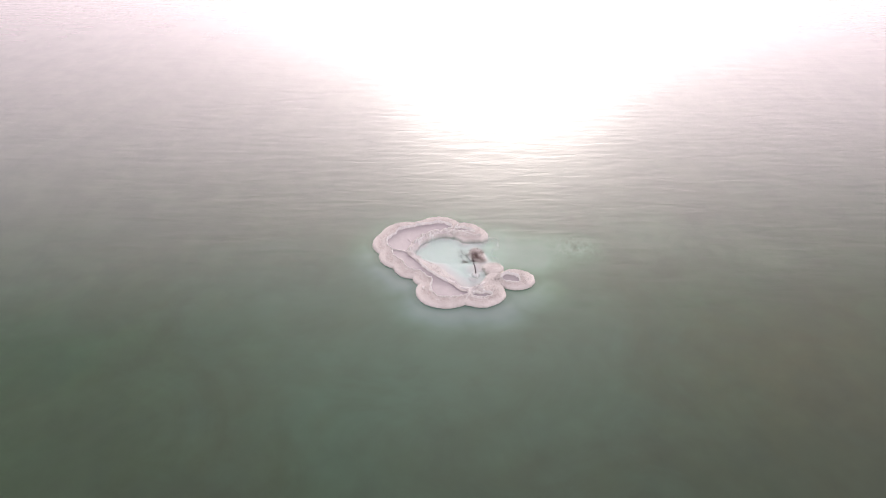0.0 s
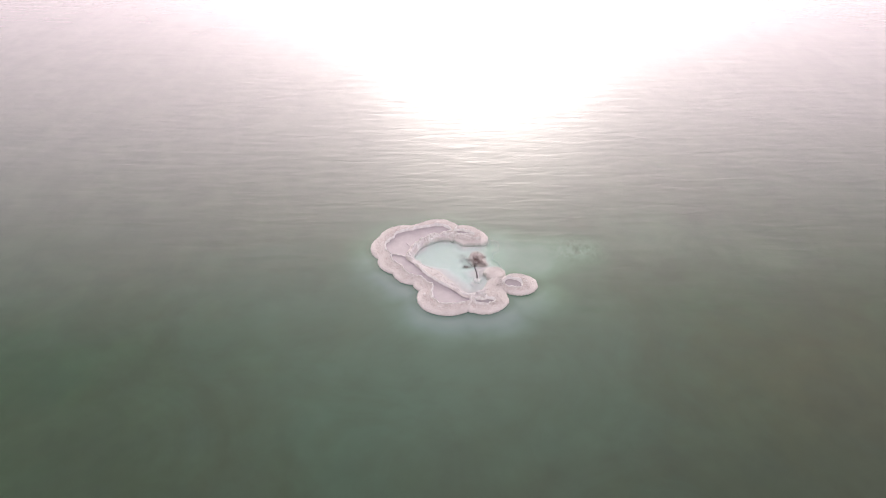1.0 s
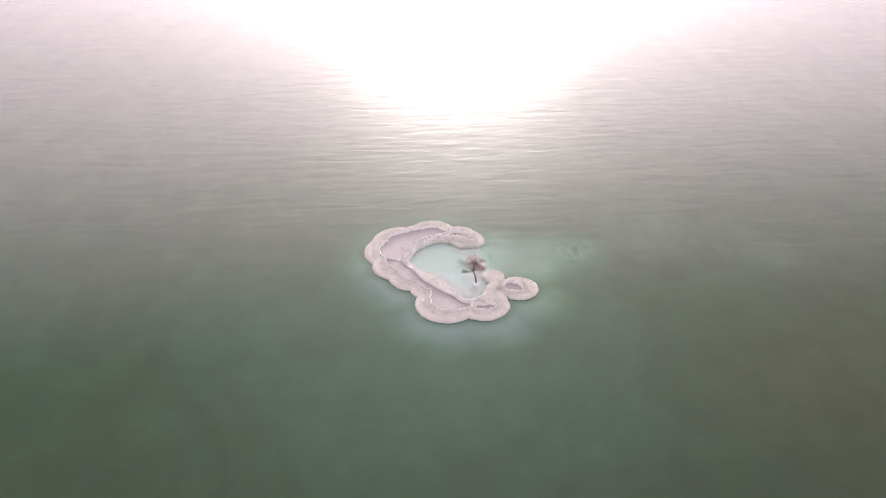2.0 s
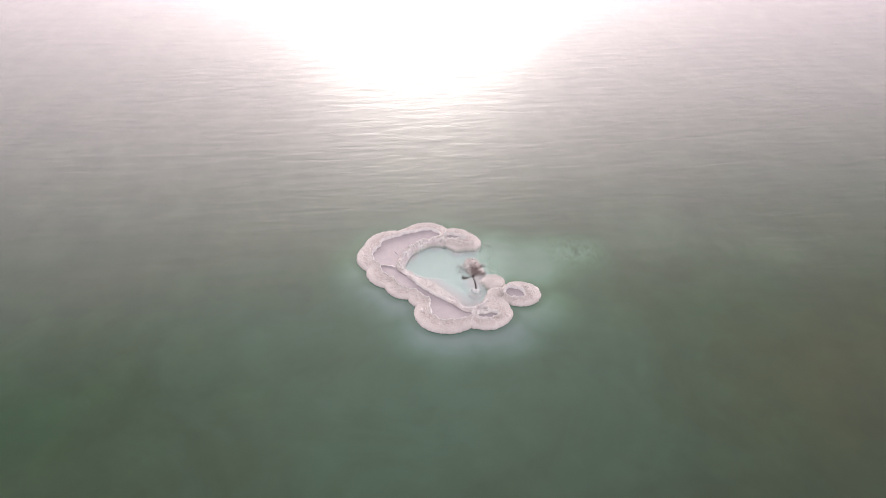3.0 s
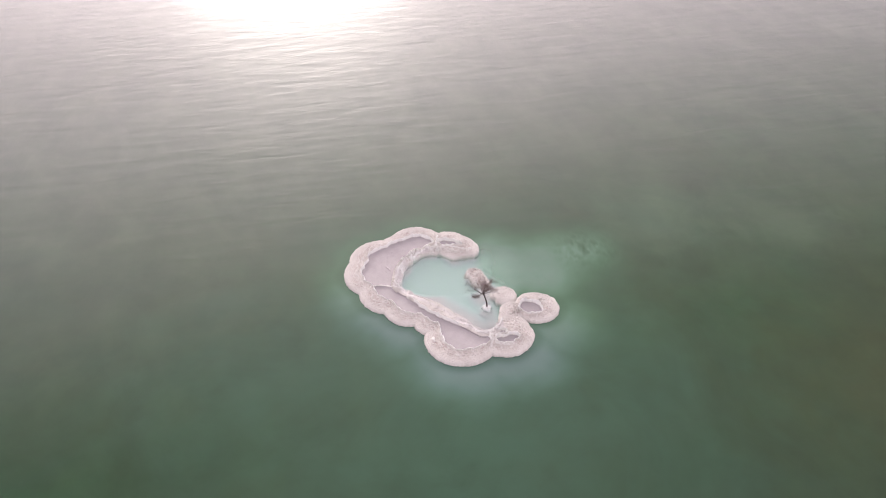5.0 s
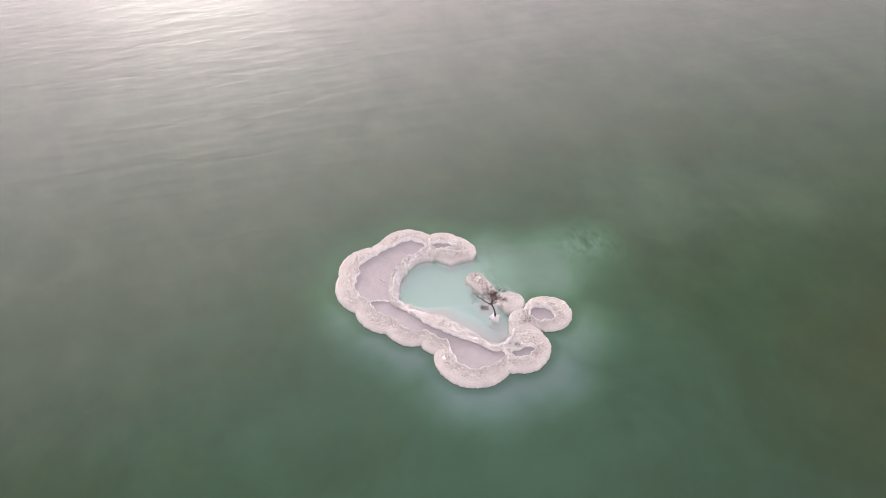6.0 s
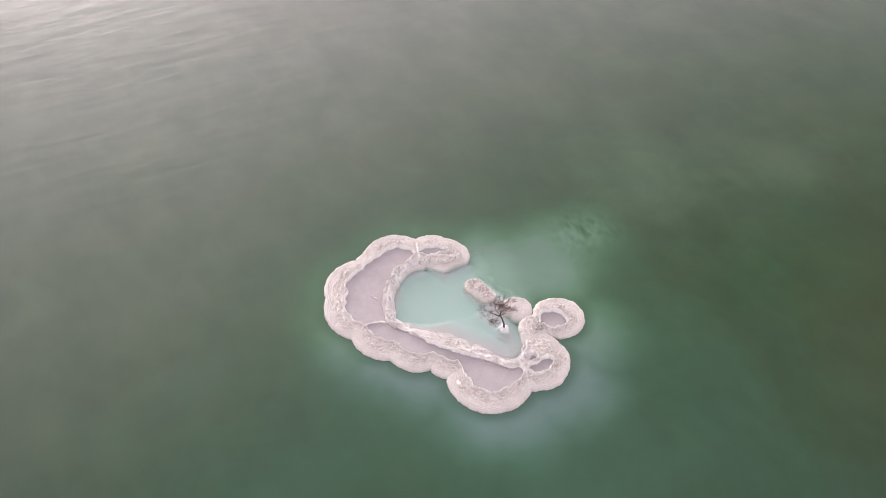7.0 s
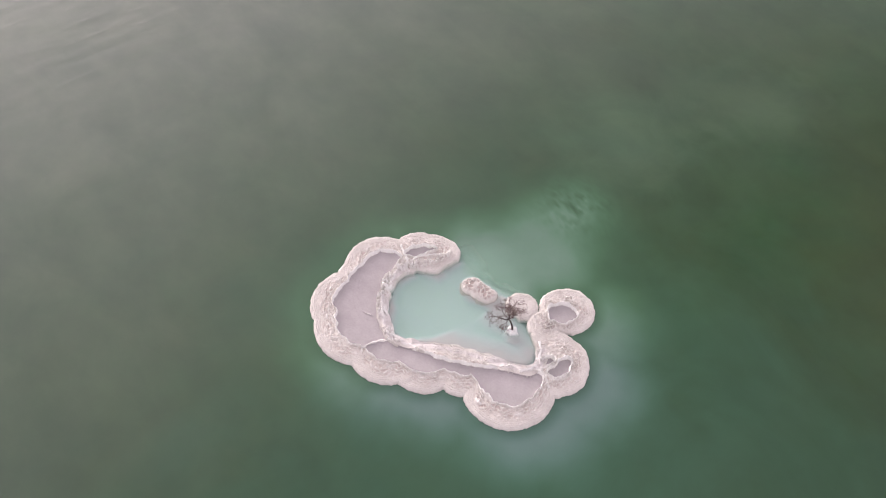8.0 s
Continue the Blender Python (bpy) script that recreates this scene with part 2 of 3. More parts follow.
def cells2(x, y, scale, seed=0):
    """Distance to the nearest wall between irregular cells of about 1 / scale metres."""
    x, y = x * scale + 11.3 * seed, y * scale + 5.9 * seed
    xi, yi = np.floor(x).astype(int), np.floor(y).astype(int)
    first, second = np.full(x.shape, 9.0), np.full(x.shape, 9.0)
    for i in (-1, 0, 1):
        for j in (-1, 0, 1):
            k = TABLE[(TABLE[(xi + i) % 512] + yi + j) % 512]
            px, py = xi + i + 0.5 + 0.45 * np.cos(ANGLES[k]), yi + j + 0.5 + 0.45 * np.sin(ANGLES[k])
            d = np.hypot(x - px, y - py)
            second = np.minimum(second, np.maximum(first, d))
            first = np.minimum(first, d)
    return (second - first) / scale


def nodules(x, y, scale, seed=0):
    """Round crusty knobs about 1 / scale metres apart, from 0 to 1."""
    x, y = x * scale + 7.7 * seed, y * scale + 3.1 * seed
    xi, yi = np.floor(x).astype(int), np.floor(y).astype(int)
    first = np.full(x.shape, 9.0)
    for i in (-1, 0, 1):
        for j in (-1, 0, 1):
            k = TABLE[(TABLE[(xi + i) % 512] + yi + j) % 512]
            first = np.minimum(first, np.hypot(x - xi - i - 0.5 - 0.45 * np.cos(ANGLES[k]), y - yi - j - 0.5 - 0.45 * np.sin(ANGLES[k])))
    return np.sqrt(np.clip(1 - (first / 0.72) ** 2, 0, 1))


def soft(a, b, v):
    t = np.clip((v - a) / (b - a), 0, 1)
    return t * t * (3 - 2 * t)


def to_line(x, y, pts):
    """Distance to a polyline."""
    best = np.full(x.shape, 99.0)
    for (ax, ay), (bx, by) in zip(pts, pts[1:]):
        dx, dy = bx - ax, by - ay
        t = np.clip(((x - ax) * dx + (y - ay) * dy) / (dx * dx + dy * dy), 0, 1)
        best = np.minimum(best, np.hypot(x - ax - t * dx, y - ay - t * dy))
    return best


def inside_of(x, y, circles):
    """Depth inside a union of circles (x, y, radius), negative outside, and which circle owns the place."""
    d = np.stack([r - np.hypot(x - cx, y - cy) for cx, cy, r in circles])
    return d.max(0), d.argmax(0)


def smooth_loop(pts, rounds=3):
    for _ in range(rounds):
        nxt = []
        for a, b in zip(pts, pts[1:] + pts[:1]):
            nxt += [(0.75 * a[0] + 0.25 * b[0], 0.75 * a[1] + 0.25 * b[1]), (0.25 * a[0] + 0.75 * b[0], 0.25 * a[1] + 0.75 * b[1])]
        pts = nxt
    return pts


def smooth_line(pts, rounds=2):
    for _ in range(rounds):
        nxt = [pts[0]]
        for a, b in zip(pts, pts[1:]):
            nxt += [(0.75 * a[0] + 0.25 * b[0], 0.75 * a[1] + 0.25 * b[1]), (0.25 * a[0] + 0.75 * b[0], 0.25 * a[1] + 0.75 * b[1])]
        pts = nxt + [pts[-1]]
    return pts


def inside_loop(x, y, pts):
    """Signed distance to a closed outline: positive inside."""
    inn = np.zeros(x.shape, bool)
    for (ax, ay), (bx, by) in zip(pts, pts[1:] + pts[:1]):
        if ay != by:
            inn ^= ((ay > y) != (by > y)) & (x < (bx - ax) * (y - ay) / (by - ay) + ax)
    d = to_line(x, y, pts + pts[:1])
    return np.where(inn, d, -d)


def part(name, bm, material, parent, label=""):
    """Links a bmesh as one mesh object under a thing or a part."""
    me = bpy.data.meshes.new(name)
    bm.to_mesh(me)
    bm.free()
    me.materials.append(material)
    for p in me.polygons:
        p.use_smooth = True
    ob = new(name, me)
    ob.parent = parent
    if label:
        tagged(ob, label)
    return ob


def patch_mesh(name, xs, ys, h, keep, normals, material, parent, label="", silt_shade=None, grid=None):
    """One part cut out of a height field: the cells that keep marks."""
    ny, nx = h.shape
    j, i = np.nonzero(keep)
    if not len(j):
        return None
    quads = np.stack([j * nx + i, j * nx + i + 1, (j + 1) * nx + i + 1, (j + 1) * nx + i], 1)
    used, index = np.unique(quads, return_inverse=True)
    px, py = grid or np.meshgrid(xs, ys)
    verts = np.stack([px.ravel()[used], py.ravel()[used], h.ravel()[used]], 1)
    me = bpy.data.meshes.new(name)
    me.from_pydata(verts.tolist(), [], index.reshape(-1, 4).tolist())
    me.materials.append(material)
    for p in me.polygons:
        p.use_smooth = True
    if silt_shade is not None:
        me.attributes.new("silt_shade", "FLOAT", "POINT").data.foreach_set("value", silt_shade.ravel()[used].astype(np.float32))
    me.normals_split_custom_set_from_vertices(normals.reshape(-1, 3)[used].tolist())
    ob = new(name, me)
    ob.parent = parent
    if label:
        tagged(ob, label)
    return ob


def pieces(mask, least):
    """The connected pieces of a mask of cells, and what is left of those smaller than least."""
    label, rest, found = np.zeros(mask.shape, int), np.zeros(mask.shape, bool), []
    for j, i in np.argwhere(mask):
        if label[j, i]:
            continue
        group, stack = [], [(j, i)]
        label[j, i] = 1
        while stack:
            a, b = stack.pop()
            group.append((a, b))
            for c, d in ((a + 1, b), (a - 1, b), (a, b + 1), (a, b - 1)):
                if 0 <= c < mask.shape[0] and 0 <= d < mask.shape[1] and mask[c, d] and not label[c, d]:
                    label[c, d] = 1
                    stack.append((c, d))
        rows, cols = np.array(group).T
        if len(group) < least:
            rest[rows, cols] = True
        else:
            one = np.zeros(mask.shape, bool)
            one[rows, cols] = True
            found.append(one)
    return found, rest


def field_normals(xs, ys, h):
    gy, gx = np.gradient(h, ys, xs)
    n = np.stack([-gx, -gy, np.ones_like(h)], -1)
    return n / np.linalg.norm(n, axis=-1, keepdims=True)


# ---- plan of the salt island, in metres ----
LOBES = [  # x, y, radius of the rounded pads
    (2.16, 6.15, 1.47), (2.51, 5.72, 1.47), (2.82, 5.30, 1.45), (-0.23, 6.69, 2.08), (-1.68, 6.55, 1.45), (-3.16, 5.35, 2.34), (-3.55, 3.72, 2.67),
    (-3.30, 1.37, 2.14), (-2.09, -0.32, 2.04), (-0.71, -2.11, 1.66), (0.47, -4.39, 2.48), (3.22, -4.54, 2.15),
    (4.65, -2.45, 0.93), (6.30, -2.48, 1.59), (4.42, -0.71, 0.96),
]
LAGOON = smooth_loop([(2.78, 4.10), (1.85, 4.05), (1.55, 4.75), (0.45, 5.15), (-0.65, 4.92), (-1.49, 3.95), (-2.04, 3.08), (-2.42, 1.95), (-2.0, 1.25), (-1.2, 0.5), (0.1, -0.95),
                      (1.15, -2.5), (1.9, -3.72), (2.35, -4.1), (2.95, -3.75), (3.5, -2.9), (3.9, -1.45), (3.2, -0.4), (4.0, 1.5), (4.8, 3.9), (3.6, 4.2)], 2)
FLOORS = [  # the low wet floors inside the rim: the long one, the ring, the two end pads
    [(1.05, 6.44), (0.39, 7.3), (-0.39, 7.38), (-1.1, 7.15), (-1.9, 6.93), (-2.72, 6.53), (-3.46, 6.43), (-3.97, 5.92), (-4.13, 5.23), (-4.6, 4.62), (-4.92, 3.79), (-4.68, 2.79), (-4.22, 2.36),
     (-4.28, 1.68), (-3.92, 0.84), (-3.13, 0.14), (-2.94, -0.72), (-2.28, -1.34), (-1.8, -1.3), (-1.34, -1.95), (-1.03, -2.5), (-0.56, -2.66), (-0.7, -3.29), (-0.75, -3.98), (-0.65, -4.7), (-0.19, -5.43),
     (0.45, -5.6), (1.19, -5.62), (1.9, -5.34), (2.45, -4.8), (2.0, -4.45), (1.15, -3.55), (0.0, -2.6), (-1.0, -1.4), (-1.75, -0.3), (-2.35, 0.75), (-2.7, 1.6), (-2.94, 2.42), (-2.49, 3.37),
     (-2.06, 4.18), (-1.54, 4.78), (-0.48, 5.25), (0.5, 6.0)],
    [(5.2, -2.05), (5.59, -1.8), (6.18, -1.97), (6.62, -2.41), (6.54, -2.95), (6.04, -3.28), (5.4, -3.05), (5.1, -2.5)],
    [(2.64, -4.9), (2.66, -5.2), (2.85, -5.5), (3.45, -5.65), (4.15, -5.2), (4.12, -4.8), (3.7, -4.75), (3.4, -4.98)],
    [(2.75, -4.35), (2.95, -4.2), (3.35, -4.32), (3.5, -4.5), (3.35, -4.7), (2.95, -4.6)],
    [(1.3, 6.4), (1.87, 6.45), (2.5, 6.1), (2.95, 5.65), (2.9, 5.45), (2.4, 5.55), (1.75, 5.8), (1.3, 6.05)],
]
RIDGES = [  # thin salt walls that part the floors: height, half width, line
    (0.12, 0.06, [(-4.44, 2.26), (-3.91, 2.30), (-3.38, 2.14), (-2.65, 1.69)]),
    (0.14, 0.07, [(2.37, -4.29), (2.52, -4.77), (2.36, -5.25), (2.15, -5.73)]),
    (0.22, 0.06, [(1.5, -3.95), (2.1, -4.32), (2.55, -4.22), (2.95, -3.98), (3.3, -3.65), (3.6, -3.2)]),
    (0.17, 0.045, [(2.05, -4.34), (2.86, -4.08), (3.3, -4.25), (3.66, -4.5), (3.45, -4.84), (2.9, -4.75), (2.3, -4.47)]),
    (0.10, 0.05, [(2.6, -4.9), (2.55, -5.4), (2.9, -5.75), (3.6, -5.75)]),
    (0.22, 0.06, [(1.01, 5.67), (1.71, 5.71), (2.40, 5.31), (3.09, 4.91), (3.39, 4.76)]),
    (0.22, 0.07, [(1.42, 7.02), (1.27, 6.44), (1.06, 5.87)]),
    (0.05, 0.05, [(-1.89, 6.40), (-2.80, 5.26), (-3.11, 4.31), (-2.82, 3.72), (-2.52, 3.43)]),
]


def salt_island():
    step = 0.026
    xs, ys = np.arange(-7.0, 8.6, step), np.arange(-7.8, 9.6, step)
    x, y = np.meshgrid(xs, ys)
    wx = x + 0.10 * grain2(x, y, 0.9, 1) + 0.06 * grain2(x, y, 2.7, 2)
    wy = y + 0.10 * grain2(x, y, 0.9, 3) + 0.06 * grain2(x, y, 2.7, 4)
    out, owner = inside_of(wx, wy, LOBES)
    out = out + 0.05 * np.abs(grain2(x, y, 3.0, 40)) + 0.03 * grain2(x, y, 6.5, 39)
    lag = inside_loop(wx + 0.14 * grain2(x, y, 1.7, 37), wy + 0.14 * grain2(x, y, 1.7, 38), LAGOON)
    body = np.minimum(out, -lag)
    fx, fy = x + 0.05 * grain2(x, y, 0.9, 1), y + 0.05 * grain2(x, y, 0.9, 3)
    floors = np.stack([inside_loop(fx, fy, smooth_loop(loop, 1)) for loop in FLOORS])
    fl, pool = floors.max(0), floors.argmax(0)
    fl = fl + 0.16 * grain2(x, y, 2.0, 6) + 0.035 * grain2(x, y, 6, 35)
    gap = np.maximum(-fl, 0)
    u = np.clip(out / np.maximum(out + gap, 0.05), 0, 1)
    # rounded outer wall, terraced and braided top, sharp inner lip
    wall = 0.21 * np.sqrt(np.clip(1 - (1 - np.clip(out / 0.26, 0, 1)) ** 2, 0, 1)) + 0.08 * soft(0.2, 0.8, u)
    wave = u * 5.0 + 1.5 * grain2(x, y, 1.0, 7) + 0.9 * grain2(x, y, 2.6, 34) + 0.35 * grain2(x, y, 7, 31)
    groove = np.exp(-((np.mod(wave, 1) - 0.5) / 0.15) ** 2) * np.clip(0.65 + 1.3 * grain2(x, y, 2.1, 29), 0, 1)
    # a net of thin ridges, drawn out along the edge of each pad
    cx, cy, cr = (np.array([lobe[k] for lobe in LOBES])[owner] for k in range(3))
    along = np.arctan2(y - cy, x - cx) * cr + 0.10 * grain2(x, y, 2.2, 8)
    across = out + 0.12 * grain2(x, y, 1.6, 9) + 0.05 * grain2(x, y, 4.5, 58)
    long_net = np.exp(-(cells2(along * 0.33 + 3.1 * owner, across, 5.0) / 0.042) ** 2)
    round_net = np.exp(-(cells2(wx + 0.08 * grain2(x, y, 3.6, 59), wy + 0.08 * grain2(x, y, 3.6, 60), 4.3, 2) / 0.042) ** 2)
    comb = np.isin(owner, (11, 13, 14)) * 0.45 + (owner == 12) * 0.9
    patchy = np.clip(comb - 0.05 + 0.8 * grain2(x, y, 1.2, 10), 0, 1)
    rings = u * 6.5 + 1.6 * grain2(x, y, 1.1, 66) + 0.8 * grain2(x, y, 2.8, 67) + 0.25 * grain2(x, y, 8, 68)
    lines = np.exp(-((np.mod(rings, 1) - 0.5) / 0.17) ** 2) * np.clip(0.75 + 0.9 * grain2(x, y, 3.2, 69), 0.2, 1)
    braid = np.maximum(lines, 0.55 * long_net) * (1 - patchy) + np.maximum(round_net, 0.4 * lines) * patchy
    worn = np.clip(0.75 + 0.9 * grain2(x, y, 1.5, 29), 0.25, 1)
    step_in = 0.25 * soft(0.10, 0.3, u) + 0.75 * soft(0.26, 0.58, u + 0.16 * grain2(x, y, 1.6, 30))
    on_bank = (1 - soft(0.65, 1.0, -lag)) * soft(0.6, 1.1, out) * (1 - soft(1.9, 2.3, x - 0.6 * np.maximum(y, 0)))
    top = step_in * worn * (0.09 * braid - 0.035 - 0.02 * groove) * (1 + 0.9 * comb) * (1 - on_bank)
    shoulder = 0.018 * np.sin(out * 60 + 5 * grain2(x, y, 1.3, 22)) * soft(0.06, 0.16, out) * (1 - step_in)
    lip = 0.20 * np.exp(-((gap - 0.06) / 0.045) ** 2) * (fl < 0.06) * (0.85 + 0.8 * grain2(x, y, 2.6, 28))
    hollow = worn * np.clip(0.85 - 1.1 * braid, 0, 1) + 0.35 * groove
    # colour: sediment and painted shade in the hollows, lit white on the lip
    silt_shade = step_in * (0.8 * hollow * np.clip(0.85 + 1.0 * grain2(x, y, 1.4, 27), 0, 1) - 0.8 * worn * braid ** 2) * soft(0.10, 0.2, gap) - (gap < 0.10) * (gap > 0.005) * 0.9
    rim = wall + shoulder + top + lip + (0.045 * grain2(x, y, 6, 11) + 0.04 * grain2(x, y, 12, 55)) * soft(0.04, 0.25, out) * (0.25 + 0.75 * step_in) + 0.025 * (nodules(wx, wy, 3.0, 3) - 0.6) * soft(0.05, 0.3, out) * (1 - soft(0.5, 0.8, u))
    floor = 0.13 + 0.004 * grain2(x, y, 1.2, 12) + 0.25 * np.clip(grain2(x, y, 5.5, 33) - 0.38, 0, 1) * soft(-1.0, -0.4, lag)
    h = floor + (rim - floor) * soft(-0.02, 0.09, gap)
    # the crusted bank along the lagoon
    bank_d = -lag
    rugged = np.clip(soft(0.6, 1.8, y + 0.2 * x) * 0.9 + 0.14 + 1.3 * grain2(x, y, 1.1, 14), 0.08, 1.25)
    lump = rugged * (0.35 * np.abs(grain2(x, y, 2.6, 13)) + 0.30 * nodules(wx, wy, 4.4, 1) * np.clip(0.5 + 1.8 * grain2(x, y, 2, 61), 0, 1) + 0.36 * nodules(x, y, 8.0, 2) + 0.5 * np.abs(grain2(x, y, 11, 56)) + 0.4 * np.abs(grain2(x, y, 6.5, 20)))
    from_floor = np.maximum(-fl, 0)
    crest_line = np.exp(-((from_floor - 0.16 - 0.14 * grain2(x, y, 1.6, 15)) / 0.085) ** 2) * np.clip(0.55 + 1.3 * grain2(x, y, 1.8, 21) + 0.5 * grain2(x, y, 5, 26), 0, 1.3)
    bank = 0.05 + 0.15 * soft(0.0, 0.55, bank_d) + 0.15 * crest_line * (0.5 + 0.9 * lump) + 0.32 * lump * soft(0.05, 0.3, bank_d)
    bank = np.where(bank_d < 0.05, np.minimum(bank, 0.05 + 2.0 * bank_d), bank)
    near_lag = (bank_d < 0.7) & (bank_d > -0.5) & (fl > -0.9)
    # painted shade between the bank's lumps, white on their tops
    silt_shade = np.where(near_lag, np.clip(0.04 + 0.62 * rugged - 1.5 * lump, 0, 1) * (1 - crest_line) - 0.7 * crest_line - 1.2 * np.clip(lump - 0.4, 0, 0.6), silt_shade)
    h = np.where(near_lag & (bank_d > 0), np.maximum(h * (1 - 0.75 * on_bank), bank), h)
    for tall, wide, line in RIDGES:
        d = to_line(wx + 0.05 * grain2(x, y, 4, 16), wy + 0.05 * grain2(x, y, 4, 17), smooth_line(line))
        broken = 0.85 + 0.6 * grain2(x, y, 3, 18) if tall > 0.08 else 0.4 + 2.2 * grain2(x, y, 2.2, 18)
        h = np.maximum(h, 0.15 + tall * np.exp(-(d / wide) ** 2) * broken - 0.6 * (d > 0.28))
        silt_shade = np.where(d < wide, -min(1.0, 4.5 * tall) * np.clip(broken, 0, 1), silt_shade)
    # below the water line the pads fall off steeply
    edge = np.minimum(body + 0.03 * grain2(x, y, 5, 19), body)
    h = np.where(edge < 0.12, np.minimum(h, -0.02 + 6.0 * edge), h)
    h = np.maximum(h, -0.20)
    normals = field_normals(xs, ys, h)
    # draw the last row of points onto one smooth line just under the water
    by_, bx_ = np.gradient(body, ys, xs)
    pull = np.where((body < -0.02) & (body > -0.15), -0.02 - body, 0) / np.maximum(bx_ ** 2 + by_ ** 2, 0.3)
    grid = (x + pull * bx_, y + pull * by_)
    mid = lambda a: (a[:-1, :-1] + a[1:, 1:]) / 2
    keep = mid(body) > -0.035
    wet = keep & (mid(fl) > 0.0) & (mid(h) < 0.20)
    crest = keep & ~wet & (mid(bank_d) < 0.5) & (mid(fl) > -0.8) & (mid(out) > 0.5)
    rimmed = keep & ~wet & ~crest
    thing = tagged(new("salt_island"), "crescent salt island with scalloped pale pink terraced rim in green water", "salt island")
    pools, owners = pool[:-1, :-1], owner[:-1, :-1]
    left = np.zeros(wet.shape, bool)
    for k in range(len(FLOORS)):
        for one in pieces(wet & (pools == k), 150)[0]:
            patch_mesh("brine_floor", xs, ys, h, one, normals, BRINE, thing, "flat wet pinkish-grey salt floor")
            left |= one
    found, _ = pieces(crest, 400)
    for one in found:
        patch_mesh("lagoon_bank", xs, ys, h, one, normals, CREST, thing, "lumpy white crust of salt crystals", silt_shade, grid)
        left |= one
    rimmed = keep & ~left
    small = np.zeros(wet.shape, bool)
    for lobes in ((0, 1, 2), (3,), (4,), (5,), (6,), (7,), (8,), (9,), (10,), (11,), (12,), (13,), (14,)):
        found, rest = pieces(rimmed & np.isin(owners, lobes), 250)
        small |= rest
        for one in found:
            patch_mesh("rim_lobe", xs, ys, h, one, normals, CRUST, thing, "", silt_shade, grid)
    tagged(patch_mesh("salt_crumbs", xs, ys, h, small, normals, CRUST, thing, "", silt_shade, grid), kind="stuff")
    return thing


salt_island()


def salt_islet():
    step = 0.03
    xs, ys = np.arange(1.8, 5.0, step), np.arange(-0.9, 3.6, step)
    x, y = np.meshgrid(xs, ys)
    wx, wy = x + 0.16 * grain2(x, y, 1.2, 21) + 0.05 * grain2(x, y, 4, 22), y + 0.16 * grain2(x, y, 1.2, 23)
    out, _ = inside_of(wx, wy, [(3.11, 2.14, 0.65), (3.20, 1.77, 0.61), (3.33, 1.38, 0.57), (3.40, 1.05, 0.51)])
    h = 0.30 * np.sqrt(np.clip(1 - (1 - np.clip(out / 0.45, 0, 1)) ** 2, 0, 1)) + 0.08 * np.exp(-(cells2(wx, wy, 4.2, 5) / 0.05) ** 2) * soft(0.05, 0.3, out) - 0.05 * soft(0, 0.3, out)
    h += (0.05 * grain2(x, y, 8, 25) + 0.05 * np.abs(grain2(x, y, 5, 62))) * soft(0, 0.2, out)
    silt_shade = np.clip(0.75 - 1.2 * np.exp(-(cells2(wx, wy, 4.2, 5) / 0.05) ** 2), 0, 1) * soft(0.12, 0.3, out) + 0.7 * (out < 0.02)
    h = np.where(out < 0.05, out * 1.6 - 0.02, h)
    h = np.maximum(h, -0.8)
    n = field_normals(xs, ys, h)
    keep = (out > -0.3)[:-1, :-1]
    ob = patch_mesh("salt_islet", xs, ys, h, keep, n, CRUST, None, "", silt_shade)
    return tagged(ob, "small elongated salt islet with crumbly beige crust in shallow water", "salt islet")


salt_islet()


def salt_mound():
    xs, ys = np.arange(2.2, 3.8, 0.025), np.arange(-2.7, -1.0, 0.025)
    x, y = np.meshgrid(xs, ys)
    d = 0.34 - np.hypot(1.1 * (x - 2.97), (y + 1.65)) + 0.05 * np.sin(5 * np.arctan2(y + 1.65, x - 2.97) + 1.0) + 0.10 * grain2(x, y, 5.5, 33)
    h = 0.17 * np.sqrt(np.clip(1 - (1 - np.clip(d / 0.34, 0, 1)) ** 2, 0, 1))
    h += (0.06 * grain2(x, y, 3.6, 32) + 0.07 * np.abs(grain2(x, y, 7, 35)) + 0.04 * grain2(x, y, 12, 34) - 0.04 * (y + 1.65)) * soft(0, 0.22, d)
    h = np.maximum(np.where(d < 0.04, d * 3.2 - 0.02, h), -0.7)
    ob = patch_mesh("salt_mound", xs, ys, h, (d > -0.3)[:-1, :-1], field_normals(xs, ys, h), MOUND, None)
    return tagged(ob, "white salt mound crusted round the foot of a tree", "salt mound")


salt_mound()


# ---- the tree ----
def tube(bm, pts, radii, sides=7):
    """A tapered, closed tube along points."""
    rings, side = [], None
    for k, p in enumerate(pts):
        d = (pts[min(k + 1, len(pts) - 1)] - pts[max(k - 1, 0)]).normalized()
        if side is None:
            side = d.orthogonal().normalized()
        side = (side - d * side.dot(d)).normalized()
        up = d.cross(side)
        rings.append([bm.verts.new(p + radii[k] * (math.cos(a) * side + math.sin(a) * up)) for a in (2 * math.pi * i / sides for i in range(sides))])
    for a, b in zip(rings, rings[1:]):
        for i in range(sides):
            bm.faces.new((a[i], a[(i + 1) % sides], b[(i + 1) % sides], b[i]))
    bm.faces.new(rings[0][::-1])
    bm.faces.new(rings[-1])


